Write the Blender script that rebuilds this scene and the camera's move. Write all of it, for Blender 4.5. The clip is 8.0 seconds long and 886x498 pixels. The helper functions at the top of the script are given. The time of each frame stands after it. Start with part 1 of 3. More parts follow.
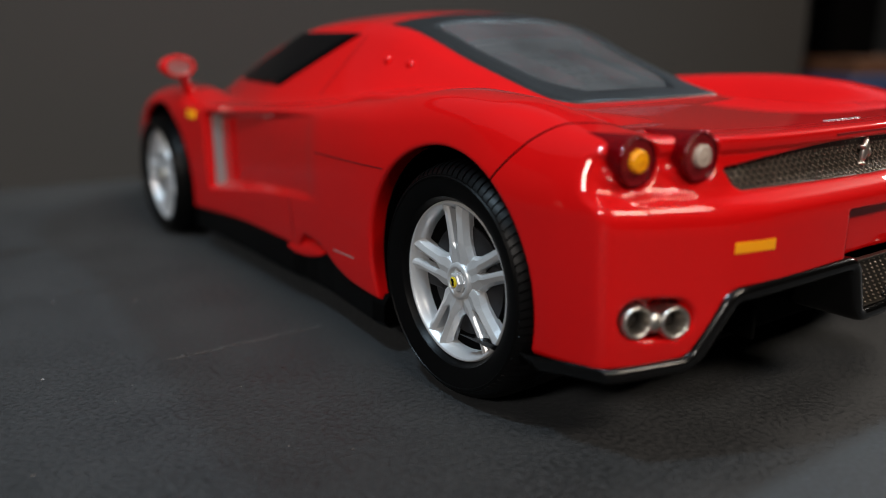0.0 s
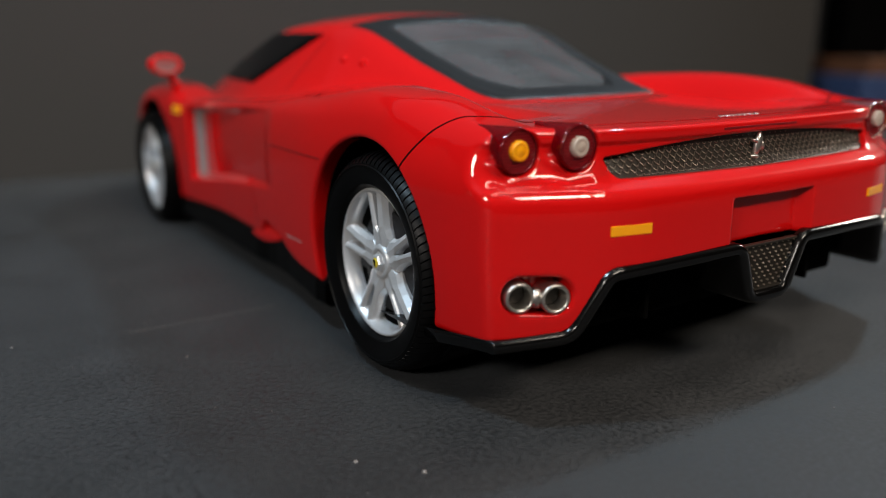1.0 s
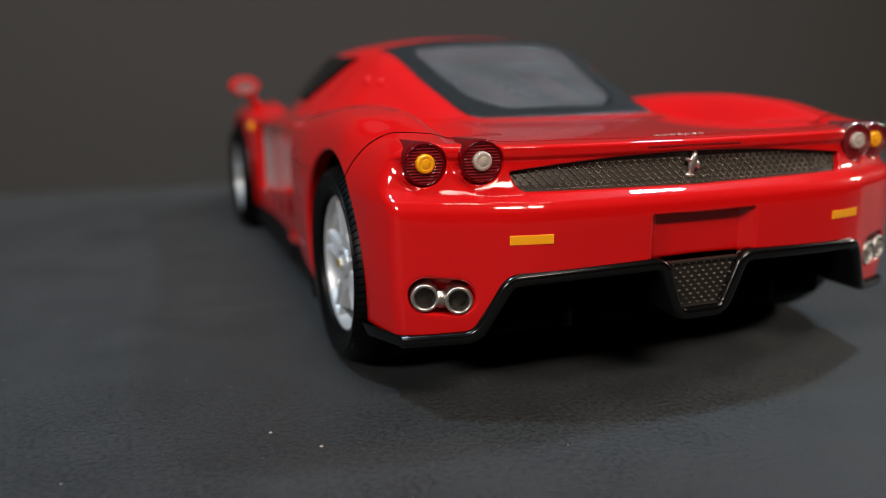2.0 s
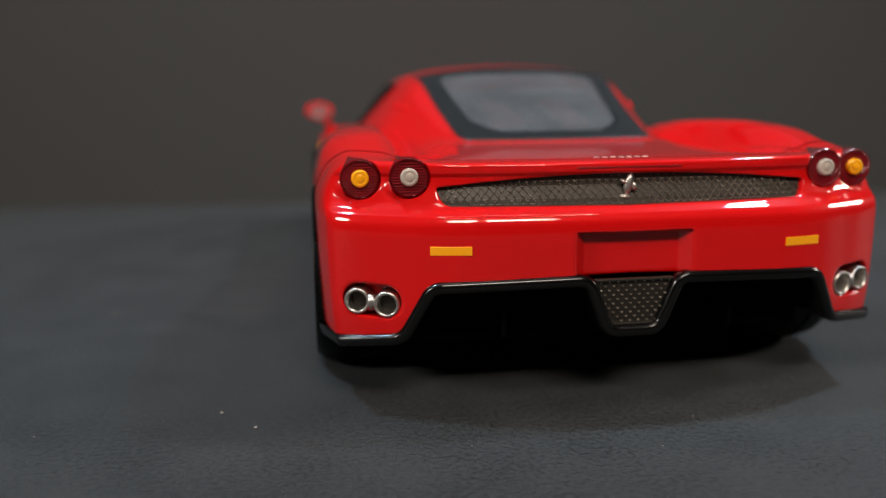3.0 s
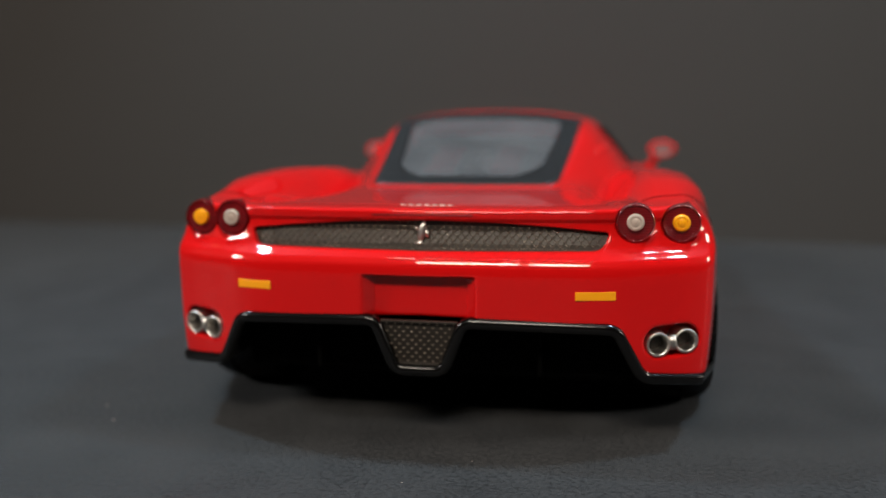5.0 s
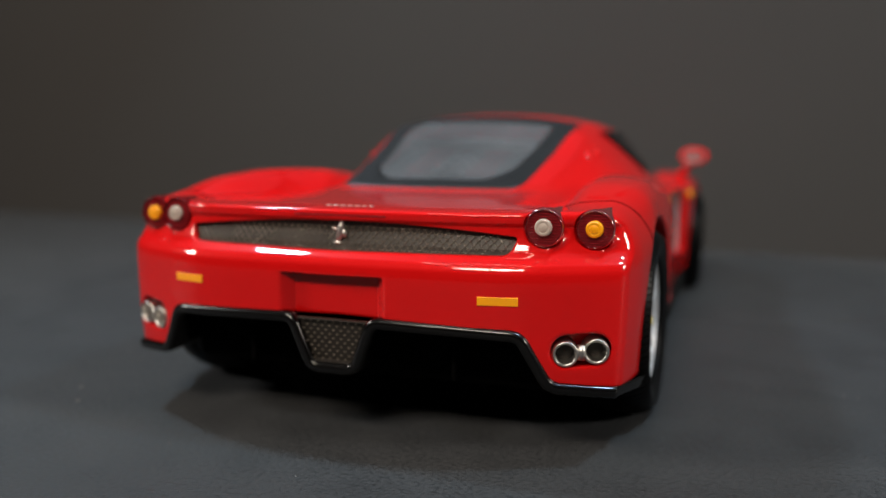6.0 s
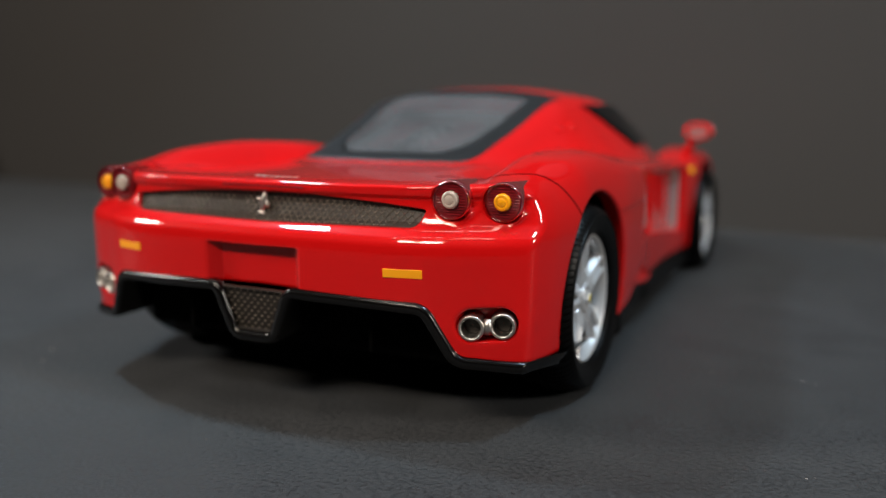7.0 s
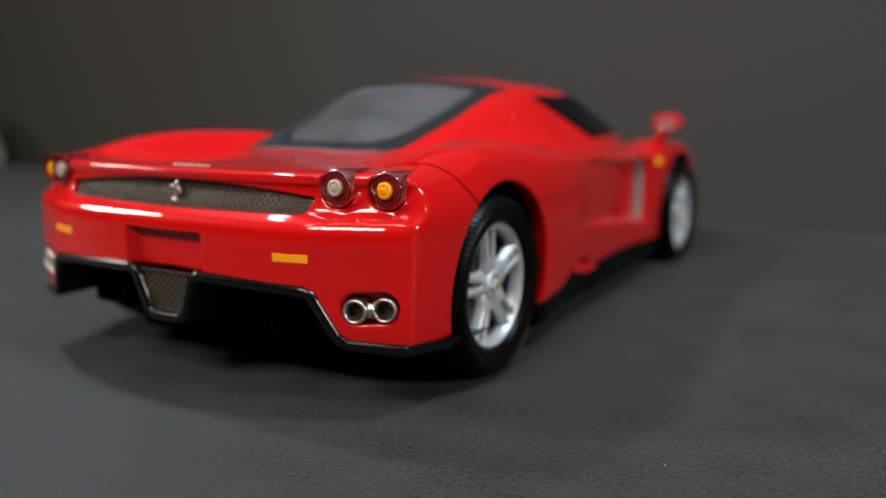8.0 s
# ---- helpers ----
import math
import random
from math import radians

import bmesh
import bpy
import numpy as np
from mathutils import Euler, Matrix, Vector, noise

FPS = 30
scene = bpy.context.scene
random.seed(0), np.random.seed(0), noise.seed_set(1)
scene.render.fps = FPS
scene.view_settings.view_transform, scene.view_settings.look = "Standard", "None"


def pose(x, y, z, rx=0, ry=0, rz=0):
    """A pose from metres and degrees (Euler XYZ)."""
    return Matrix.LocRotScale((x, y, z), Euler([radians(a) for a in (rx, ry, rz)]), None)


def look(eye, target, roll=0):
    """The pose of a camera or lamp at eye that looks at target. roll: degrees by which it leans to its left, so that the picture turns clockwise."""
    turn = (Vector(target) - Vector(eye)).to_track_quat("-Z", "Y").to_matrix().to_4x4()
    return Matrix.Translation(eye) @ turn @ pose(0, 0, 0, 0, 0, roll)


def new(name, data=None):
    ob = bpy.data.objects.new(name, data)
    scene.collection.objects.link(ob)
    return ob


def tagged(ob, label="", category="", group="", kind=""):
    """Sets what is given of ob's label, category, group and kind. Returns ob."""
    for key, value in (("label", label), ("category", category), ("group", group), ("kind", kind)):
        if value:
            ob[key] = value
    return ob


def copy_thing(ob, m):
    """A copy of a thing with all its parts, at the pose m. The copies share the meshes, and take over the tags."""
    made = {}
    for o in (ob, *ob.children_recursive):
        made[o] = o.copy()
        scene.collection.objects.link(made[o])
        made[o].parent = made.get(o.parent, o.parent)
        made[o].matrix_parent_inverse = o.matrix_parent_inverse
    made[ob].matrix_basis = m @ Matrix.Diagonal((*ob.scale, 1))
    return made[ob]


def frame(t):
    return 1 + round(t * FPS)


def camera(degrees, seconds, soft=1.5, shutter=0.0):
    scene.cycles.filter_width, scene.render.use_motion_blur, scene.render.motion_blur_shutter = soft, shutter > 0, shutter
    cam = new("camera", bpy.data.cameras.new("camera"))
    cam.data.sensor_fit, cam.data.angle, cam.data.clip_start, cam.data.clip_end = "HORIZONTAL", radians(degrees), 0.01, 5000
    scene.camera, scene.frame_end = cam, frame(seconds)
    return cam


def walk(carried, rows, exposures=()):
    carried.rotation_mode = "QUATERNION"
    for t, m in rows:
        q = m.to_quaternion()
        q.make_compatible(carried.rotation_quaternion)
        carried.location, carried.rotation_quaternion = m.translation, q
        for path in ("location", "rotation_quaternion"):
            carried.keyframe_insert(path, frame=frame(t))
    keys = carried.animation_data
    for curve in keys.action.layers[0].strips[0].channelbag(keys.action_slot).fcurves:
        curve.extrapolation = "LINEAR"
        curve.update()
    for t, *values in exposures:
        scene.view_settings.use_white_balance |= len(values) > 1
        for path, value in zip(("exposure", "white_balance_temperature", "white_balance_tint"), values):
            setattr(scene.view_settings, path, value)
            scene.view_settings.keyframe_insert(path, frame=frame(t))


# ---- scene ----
cam = camera(56.12, 8.0, soft=0.65)
PATH = [
    (0, (-2.424, -1.866, 1.076), (-1.271, -0.311, 0.573), 0.1),
    (0.5, (-2.367, -2.014, 1.077), (-1.238, -0.444, 0.566), 0.1),
    (1, (-2.251, -2.258, 1.081), (-1.174, -0.65, 0.577), 0.1),
    (1.5, (-2.018, -2.538, 1.095), (-1.097, -0.832, 0.604), -0.1),
    (3, (-1.022, -3.22, 1.072), (-0.717, -1.281, 0.684), -0.5),
    (3.5, (-0.719, -3.318, 1.093), (-0.54, -1.362, 0.714), -0.4),
    (4, (-0.27, -3.435, 1.127), (-0.288, -1.468, 0.767), -0.5),
    (4.5, (0.091, -3.447, 1.122), (-0.094, -1.483, 0.794), -0.5),
    (5, (0.582, -3.413, 1.136), (0.216, -1.472, 0.822), -0.6),
    (6.5, (1.559, -3.107, 1.096), (0.776, -1.293, 0.787), -0.1),
    (7, (1.823, -3.0, 1.089), (0.964, -1.227, 0.743), -0.2),
    (7.5, (2.114, -2.938, 1.097), (1.189, -1.201, 0.738), -0.1),
    (8, (2.374, -2.815, 1.092), (1.389, -1.114, 0.724), -0.2),
]
# All shapes of the car are written in metres of the full-size car; SCALE makes the 1:18 model of them.
SCALE = 1 / 18
walk(cam, [(t, look(Vector(eye) * SCALE, Vector(target) * SCALE, roll)) for t, eye, target, roll in PATH], exposures=((0.0, -0.07), (1.5, 0.02), (3.0, 0.10), (5.0, 0.14), (8.0, 0.19)))
cam.data.dof.use_dof, cam.data.dof.focus_distance, cam.data.dof.aperture_fstop = True, 0.138, 9.5

# ---- light ----
world = bpy.data.worlds.new("room_air")
scene.world = world
world.use_nodes = True
world.node_tree.nodes["Background"].inputs[0].default_value = (0.5, 0.5, 0.55, 1)
world.node_tree.nodes["Background"].inputs[1].default_value = 0.02


def lamp(name, eye, target, width, height, watts, colour, spread=180, shape="RECTANGLE"):
    data = bpy.data.lights.new(name, "AREA")
    data.shape, data.size, data.size_y, data.energy, data.color = shape, width, height, watts, colour
    data.spread = math.radians(spread)
    ob = new(name, data)
    ob.matrix_world = look(eye, target)
    return ob


lamp("ceiling_light", (0.0, 1.0, 1.68), (0.0, 1.0, 0), 3.6, 2.8, 3.2, (0.78, 0.89, 1.0))
# Unseen warm fill lamp added to brighten the tail; no window is there.
lamp("rear_fill_light", (0.0, -1.22, 1.22), (0.0, 0.0, 0.05), 0.8, 0.22, 2.4, (1.0, 0.86, 0.72), 60)
# Unseen lamps added to fill the flanks and give soft reflected blobs, not windows.
lamp("left_fill_light", (-1.62, -0.72, 0.95), (0.0, 0.0, 0.05), 0.34, 0.30, 1.5, (1.0, 0.91, 0.83), 60, shape="ELLIPSE")
lamp("right_fill_light", (1.85, -0.05, 0.80), (0.0, 0.0, 0.05), 0.36, 0.30, 1.25, (1.0, 0.90, 0.80), 60, shape="ELLIPSE")
lamp("left_panel_light", (-0.215, 0.025, 0.36), (-0.02, 0.05, 0.0), 0.030, 0.030, 0.37, (0.62, 0.83, 1.0), 120)
lamp("right_panel_light", (0.215, 0.025, 0.36), (0.02, 0.05, 0.0), 0.030, 0.030, 0.37, (0.62, 0.83, 1.0), 120)


# ---- materials ----
def material(name, colour, rough, metal=0.0, coat=0.0, grain=0.0, grain_size=200.0, bump=0.0, wear=0.0, wear_size=30.0, spec=0.5):
    """A surface with fine grain and broader wear, both in its colour, its gloss and its relief."""
    m = bpy.data.materials.new(name)
    m.use_nodes = True
    nodes, links = m.node_tree.nodes, m.node_tree.links
    b = nodes["Principled BSDF"]
    b.inputs["Base Color"].default_value = (*colour, 1)
    b.inputs["Roughness"].default_value, b.inputs["Metallic"].default_value = rough, metal
    b.inputs["Coat Weight"].default_value, b.inputs["Coat Roughness"].default_value = coat, 0.025
    b.inputs["Specular IOR Level"].default_value = spec
    place = nodes.new("ShaderNodeTexCoord")
    fine, broad = nodes.new("ShaderNodeTexNoise"), nodes.new("ShaderNodeTexNoise")
    for n, size in ((fine, grain_size), (broad, wear_size)):
        n.inputs["Scale"].default_value, n.inputs["Detail"].default_value = size, 5
        links.new(place.outputs["Object"], n.inputs["Vector"])
    both = nodes.new("ShaderNodeMath")
    both.operation = "MULTIPLY_ADD"
    both.inputs[1].default_value = grain
    links.new(fine.outputs["Fac"], both.inputs[0])
    more = nodes.new("ShaderNodeMath")
    more.operation = "MULTIPLY_ADD"
    more.inputs[1].default_value, more.inputs[2].default_value = wear, 1 - (wear + grain) / 2
    links.new(broad.outputs["Fac"], more.inputs[0])
    links.new(more.outputs[0], both.inputs[2])
    tint = nodes.new("ShaderNodeVectorMath")
    tint.operation = "SCALE"
    tint.inputs[0].default_value = colour
    links.new(both.outputs[0], tint.inputs["Scale"])
    links.new(tint.outputs[0], b.inputs["Base Color"])
    gloss = nodes.new("ShaderNodeMath")
    gloss.operation = "MULTIPLY"
    gloss.inputs[1].default_value = rough
    links.new(both.outputs[0], gloss.inputs[0])
    links.new(gloss.outputs[0], b.inputs["Roughness"])
    if bump:
        relief = nodes.new("ShaderNodeBump")
        relief.inputs["Strength"].default_value, relief.inputs["Distance"].default_value = bump, 0.0002
        links.new(fine.outputs["Fac"], relief.inputs["Height"])
        links.new(relief.outputs[0], b.inputs["Normal"])
    return m


def clear(name, colour, rough, ior=1.45):
    """See-through plastic or glass; the broad mottle stands in for uneven reflections."""
    m = material(name, colour, rough, grain=0.1, grain_size=900, wear=1.1, wear_size=75)
    b = m.node_tree.nodes["Principled BSDF"]
    b.inputs["Transmission Weight"].default_value, b.inputs["IOR"].default_value = 1.0, ior
    return m


PAINT = material("red_paint", (0.60, 0.0045, 0.005), 0.42, coat=1.0, spec=0.04, grain=0.03, grain_size=900, wear=0.06, wear_size=25)
BLACK = material("black_plastic", (0.002, 0.002, 0.0021), 0.2, grain=0.2, grain_size=600, wear=0.2)
MATT = material("matt_black", (0.0016, 0.0016, 0.0016), 0.8, grain=0.2, spec=0.03)
BORDER = material("black_window_paint", (0.014, 0.0145, 0.0155), 0.45, spec=0.3, grain=0.1, wear=0.2)
DARKGLASS = material("dark_tinted_window", (0.003, 0.003, 0.0035), 0.15, spec=0.25, wear=0.3)
SATIN = material("satin_black_plastic", (0.0015, 0.0015, 0.0015), 0.35, spec=0.08, grain=0.2, wear=0.2)
RUBBER = material("tyre_rubber", (0.0016, 0.0016, 0.0017), 0.38, spec=0.14, grain=0.25, grain_size=900, wear=0.3, wear_size=60, bump=0.05)
SILVER = material("silver_paint", (0.66, 0.67, 0.685), 0.36, metal=0.45, grain=0.08, grain_size=1500, wear=0.08)
CHROME = material("satin_metal", (0.60, 0.58, 0.55), 0.36, metal=1.0, grain=0.05, wear=0.15, wear_size=80)
MIRROR = material("mirror_silver", (0.80, 0.81, 0.82), 0.32, metal=1.0, wear=0.1)
STEEL = material("brake_steel", (0.05, 0.05, 0.053), 0.4, metal=0.8, grain=0.15)
MESH = material("bronze_grey_mesh", (0.22, 0.19, 0.155), 0.28, metal=0.7, grain=0.2, wear=0.25)
PLATE = material("dark_bronze_plate", (0.024, 0.020, 0.016), 0.5, metal=0.2, grain=0.2)
AMBER = material("amber_plastic", (1.0, 0.41, 0.006), 0.25, coat=0.4, grain=0.05, wear=0.08)
YELLOW = material("yellow_enamel", (0.75, 0.58, 0.03), 0.3, coat=0.5)
PALE = material("pale_lamp_plastic", (0.48, 0.41, 0.36), 0.25, coat=0.4, grain=0.05)
REDLENS = material("dark_red_lens", (0.26, 0.001, 0.005), 0.04, spec=0.25, grain=0.05, wear=0.1)
REDLENS.node_tree.nodes["Principled BSDF"].inputs["Transmission Weight"].default_value = 0.60
REFLECTOR = material("dark_red_reflector", (0.26, 0.001, 0.004), 0.3, grain=0.1, wear=0.2)
COVER = material("red_engine_cover", (0.30, 0.02, 0.02), 0.5, grain=0.15, wear=0.2)
SLOT = material("dark_red_slot", (0.22, 0.003, 0.005), 0.3, coat=0.3, grain=0.05)
RIBS = material("ribbed_red_lens", (0.26, 0.014, 0.022), 0.2, coat=0.5, grain=0.1)
GREY = material("grey_vent_plastic", (0.30, 0.27, 0.26), 0.45, grain=0.1, wear=0.15)
# Pale grey base paints the reflected ceiling into the hazy plastic.
GLASS = clear("hazy_plastic_with_reflection", (0.19, 0.197, 0.207), 0.10)
GLASS.node_tree.nodes["Principled BSDF"].inputs["Transmission Weight"].default_value = 0.62
PAPER = material("black_card", (0.0185, 0.0188, 0.0195), 0.66, grain=1.9, grain_size=1100, wear=0.7, wear_size=55, bump=0.25, spec=0.4)
PAPER.node_tree.nodes["Principled BSDF"].inputs["Sheen Weight"].default_value = 0.10
PAPER.node_tree.nodes["Principled BSDF"].inputs["Sheen Tint"].default_value = (0.78, 0.90, 1.0, 1)
PAPER.node_tree.nodes["Principled BSDF"].inputs["Sheen Roughness"].default_value = 0.45
BOARD = material("black_board", (0.034, 0.0313, 0.0286), 0.8, grain=0.15, grain_size=500, wear=0.2, wear_size=6)
BLUE = material("blue_cloth", (0.03, 0.06, 0.16), 0.7, grain=0.2, wear=0.2)
BROWN = material("brown_leather", (0.13, 0.055, 0.025), 0.6, grain=0.2, wear=0.3)
PALEPOT = material("off_white_glaze", (0.62, 0.58, 0.50), 0.4, grain=0.05, wear=0.12)
SCUFF = material("scuffed_card", (0.095, 0.092, 0.088), 0.8, grain=0.5, grain_size=1500)
WALL = material("room_wall_paint", (0.13, 0.125, 0.12), 0.85, grain=0.05, wear=0.15, wear_size=2)


GLOW = bpy.data.materials.new("lamp_glow")
GLOW.use_nodes = True
GLOW.node_tree.nodes["Principled BSDF"].inputs["Emission Color"].default_value = (1.0, 0.90, 0.78, 1)
GLOW.node_tree.nodes["Principled BSDF"].inputs["Emission Strength"].default_value = 27.0


# ---- building helpers ----
def part(name, shape, mat, parent=None, label="", scale=SCALE, smooth=False):
    """Links a bmesh, or (points, faces), as one mesh object; lengths times scale."""
    me = bpy.data.meshes.new(name)
    if isinstance(shape, bmesh.types.BMesh):
        bmesh.ops.recalc_face_normals(shape, faces=shape.faces[:])
        shape.to_mesh(me)
        shape.free()
    else:
        points, faces = shape
        me.from_pydata([tuple(map(float, p)) for p in points], [], [tuple(map(int, f)) for f in faces])
    me.transform(Matrix.Scale(scale, 4))
    me.materials.append(mat)
    if smooth:
        me.shade_smooth()
    me.update()
    ob = new(name, me)
    ob.parent = parent
    return tagged(ob, label=label)


def block(bm, low, high, bevel=0.0, segments=2, m=None):
    """A box between two corners with rounded edges."""
    low, high = Vector(low), Vector(high)
    r = bmesh.ops.create_cube(bm, size=1, matrix=Matrix.Translation((low + high) / 2) @ Matrix.Diagonal((*(high - low), 1)))
    if bevel:
        edges = list({e for v in r["verts"] for e in v.link_edges})
        out = bmesh.ops.bevel(bm, geom=edges, offset=bevel, segments=segments, affect="EDGES", profile=0.5)
        verts = list({v for f in out["faces"] for v in f.verts})
    else:
        verts = r["verts"]
    if m is not None:
        bmesh.ops.transform(bm, matrix=m, verts=verts)
    return bm


def lathe(profile, steps, axis="x"):
    """Points and faces of a ring that turns a profile of (along, radius) about an axis."""
    points, faces, n = [], [], len(profile)
    for i in range(steps):
        a = 2 * math.pi * i / steps
        for along, r in profile:
            c, s = r * math.cos(a), r * math.sin(a)
            points.append((along, c, s) if axis == "x" else (c, along, s))
    for i in range(steps):
        j = (i + 1) % steps
        for k in range(n - 1):
            faces.append((i * n + k, i * n + k + 1, j * n + k + 1, j * n + k))
    return points, faces


def tube(path, radius, sides=8, closed=False):
    """Points and faces of a round bar along a path; radius may be a list."""
    path = [Vector(p) for p in path]
    n = len(path)
    radii = radius if isinstance(radius, (list, tuple)) else [radius] * n
    points, faces = [], []
    for i, p in enumerate(path):
        before, after = (path[i - 1], path[(i + 1) % n]) if closed else (path[max(i - 1, 0)], path[min(i + 1, n - 1)])
        way = (after - before).normalized()
        across = way.cross(Vector((0, 0, 1)) if abs(way.z) < 0.9 else Vector((0, 1, 0))).normalized()
        up = across.cross(way)
        for k in range(sides):
            a = 2 * math.pi * k / sides
            points.append(p + radii[i] * (math.cos(a) * across + math.sin(a) * up))
    for i in range(n if closed else n - 1):
        j = (i + 1) % n
        for k in range(sides):
            l = (k + 1) % sides
            faces.append((i * sides + k, i * sides + l, j * sides + l, j * sides + k))
    if not closed:
        faces += [tuple(range(sides))[::-1], tuple((n - 1) * sides + k for k in range(sides))]
    return points, faces


def joined(*shapes):
    points, faces = [], []
    for p, f in shapes:
        base = len(points)
        points += list(p)
        faces += [tuple(base + i for i in q) for q in f]
    return points, faces


def spline(*knots):
    """A smooth curve without overshoot through (place, value) knots."""
    x, y = np.array([k[0] for k in knots], float), np.array([k[1] for k in knots], float)
    h, d = np.diff(x), np.diff(y) / np.diff(x)
    m = np.zeros(len(x))
    m[0], m[-1] = d[0], d[-1]
    for i in range(1, len(x) - 1):
        if d[i - 1] * d[i] > 0:
            a, b = 2 * h[i] + h[i - 1], h[i] + 2 * h[i - 1]
            m[i] = (a + b) / (a / d[i - 1] + b / d[i])

    def value(q):
        q = np.clip(q, x[0], x[-1])
        i = np.clip(np.searchsorted(x, q, side="right") - 1, 0, len(h) - 1)
        t = (q - x[i]) / h[i]
        return (y[i] * (1 + 2 * t) + m[i] * h[i] * t) * (1 - t) ** 2 + (y[i + 1] * (3 - 2 * t) + m[i + 1] * h[i] * (t - 1)) * t * t

    return value


def smax(a, b, k):
    return np.maximum(a, b) + np.maximum(k - np.abs(a - b), 0) ** 2 / (4 * k)


def step01(a, b, q):
    t = np.clip((q - a) / (b - a), 0, 1)
    return t * t * (3 - 2 * t)


# ---- the car's surface: x to its right, y ahead from the rear axle, z up from the ground ----
deck_line = spline((-0.8, 0.78), (-0.70, 0.815), (-0.64, 0.829), (-0.5, 0.834), (0.0, 0.836), (0.15, 0.839), (0.5, 0.832), (1.0, 0.80), (2.0, 0.74), (2.6, 0.70), (3.2, 0.58), (3.9, 0.36))
fender_line = spline((-0.8, 0.76), (-0.6, 0.80), (-0.45, 0.832), (-0.3, 0.868), (-0.1, 0.902), (0.15, 0.914), (0.4, 0.905), (0.7, 0.88), (1.0, 0.83), (1.4, 0.775), (1.9, 0.73), (2.2, 0.765), (2.5, 0.80), (2.75, 0.80), (3.1, 0.72), (3.5, 0.55), (3.9, 0.36))
crest_line = spline((-0.6, 0.80), (0.15, 0.78), (0.6, 0.72), (1.2, 0.72), (2.4, 0.78), (3.5, 0.6))
roof_line = spline((-0.2, 0.70), (0.0, 0.79), (0.15, 0.838), (0.6, 0.995), (1.03, 1.142), (1.3, 1.172), (1.6, 1.165), (1.9, 1.10), (2.3, 0.95), (2.8, 0.74), (3.1, 0.6))
edge_line = spline((-0.2, 0.70), (0.0, 0.785), (0.15, 0.832), (0.6, 0.962), (1.03, 1.092), (1.3, 1.112), (1.6, 1.095), (2.0, 1.00), (2.3, 0.89), (2.8, 0.70), (3.1, 0.55))
cabin_half = spline((-0.2, 0.38), (0.15, 0.43), (1.03, 0.525), (1.6, 0.57), (2.3, 0.62), (2.9, 0.64))
width_line = spline((-0.8, 0.90), (-0.56, 0.970), (-0.385, 1.002), (-0.2, 1.012), (0.0, 1.016), (0.4, 1.015), (0.8, 0.995), (1.2, 0.97), (1.7, 0.955), (2.1, 0.965), (2.5, 0.985), (2.8, 0.985), (3.2, 0.93), (3.9, 0.70))
tail_plan = spline((0, -0.748), (0.3, -0.744), (0.54, -0.732), (0.66, -0.708), (0.79, -0.655), (0.88, -0.616), (0.95, -0.575), (1.06, -0.49))
tail_rake = spline((0.0, 0.05), (0.25, 0.012), (0.40, 0.0), (0.60, 0.0), (0.64, 0.003), (0.665, 0.014), (0.69, 0.046), (0.71, 0.064), (0.783, 0.088), (0.790, 0.083), (0.798, 0.078), (0.822, 0.077), (0.86, 0.11), (1.2, 0.3))
bottom_line = spline((-0.8, 0.265), (-0.38, 0.245), (0.3, 0.19), (0.60, 0.20), (0.72, 0.225), (0.90, 0.295), (1.02, 0.30), (1.10, 0.235), (1.7, 0.225), (2.4, 0.20), (3.9, 0.20))
ARCH_REAR, ARCH_FRONT = (0.050, 0.360, 0.399), (2.655, 0.335, 0.378)
SLOPE = 1.35


def cabin_top(x, y):
    a, half, roof, edge = np.abs(x), cabin_half(y), roof_line(y), edge_line(y)
    return roof - (roof - edge) * np.minimum(a / half, 1) ** 2.5 - smax(SLOPE * (a - half), 0 * a, 0.06)


def body_top(x, y):
    a = np.abs(x)
    crest = crest_line(y)
    hump = fender_line(y) - 0.13 * (np.maximum(crest - a, 0) / 0.14) ** 2 - 0.028 * (np.maximum(a - crest - 0.02, 0) / 0.15) ** 2
    channel = 0.075 * np.exp(-(((a - 0.60) / 0.075) ** 2)) * step01(-0.42, 0.10, y) * (1 - step01(0.45, 0.85, y))
    return smax(deck_line(y) - channel, hump, 0.03)


def top(x, y):
    return smax(body_top(x, y), cabin_top(x, y), 0.05)


def side(y, z):
    w = width_line(y) - (0.045 + 0.045 * step01(-0.05, -0.35, y)) * (np.maximum(z - 0.64, 0) / 0.22) ** 2 - 0.02 * (np.maximum(0.6 - z, 0) / 0.4) ** 2
    ledge = spline((0.6, 0.47), (1.13, 0.435), (1.3, 0.42), (2.2, 0.31))(y)
    roofed = spline((0.6, 0.80), (0.9, 0.785), (1.65, 0.728), (2.2, 0.69))(y)
    hollow = step01(0.82, 0.98, y) * (1 - step01(2.05, 2.08, y)) * step01(ledge, ledge + 0.035, z) * (1 - step01(roofed - 0.025, roofed + 0.015, z))
    return w - (0.004 + 0.078 * np.clip((y - 0.85) / 1.2, 0, 1)) * hollow


def grille_edge(x, z):
    """Below nought inside the outline of the grille."""
    a = np.abs(x)
    return smax(smax(a - 0.625 + 0.35 * np.maximum(0.745 - z, 0), z - (0.786 - 0.09 * a * a), 0.01), (0.687 + 0.012 * a) - z, 0.03)


def diffuser_edge(x, z):
    a = np.abs(x)
    return smax((a - 0.655) * 0.85 - (0.44 - z) * 0.45, z - (0.462 - 0.02 * a), 0.06)


LAMPS = ((0.863, 0.777), (0.711, 0.785))
LENS = 0.0635


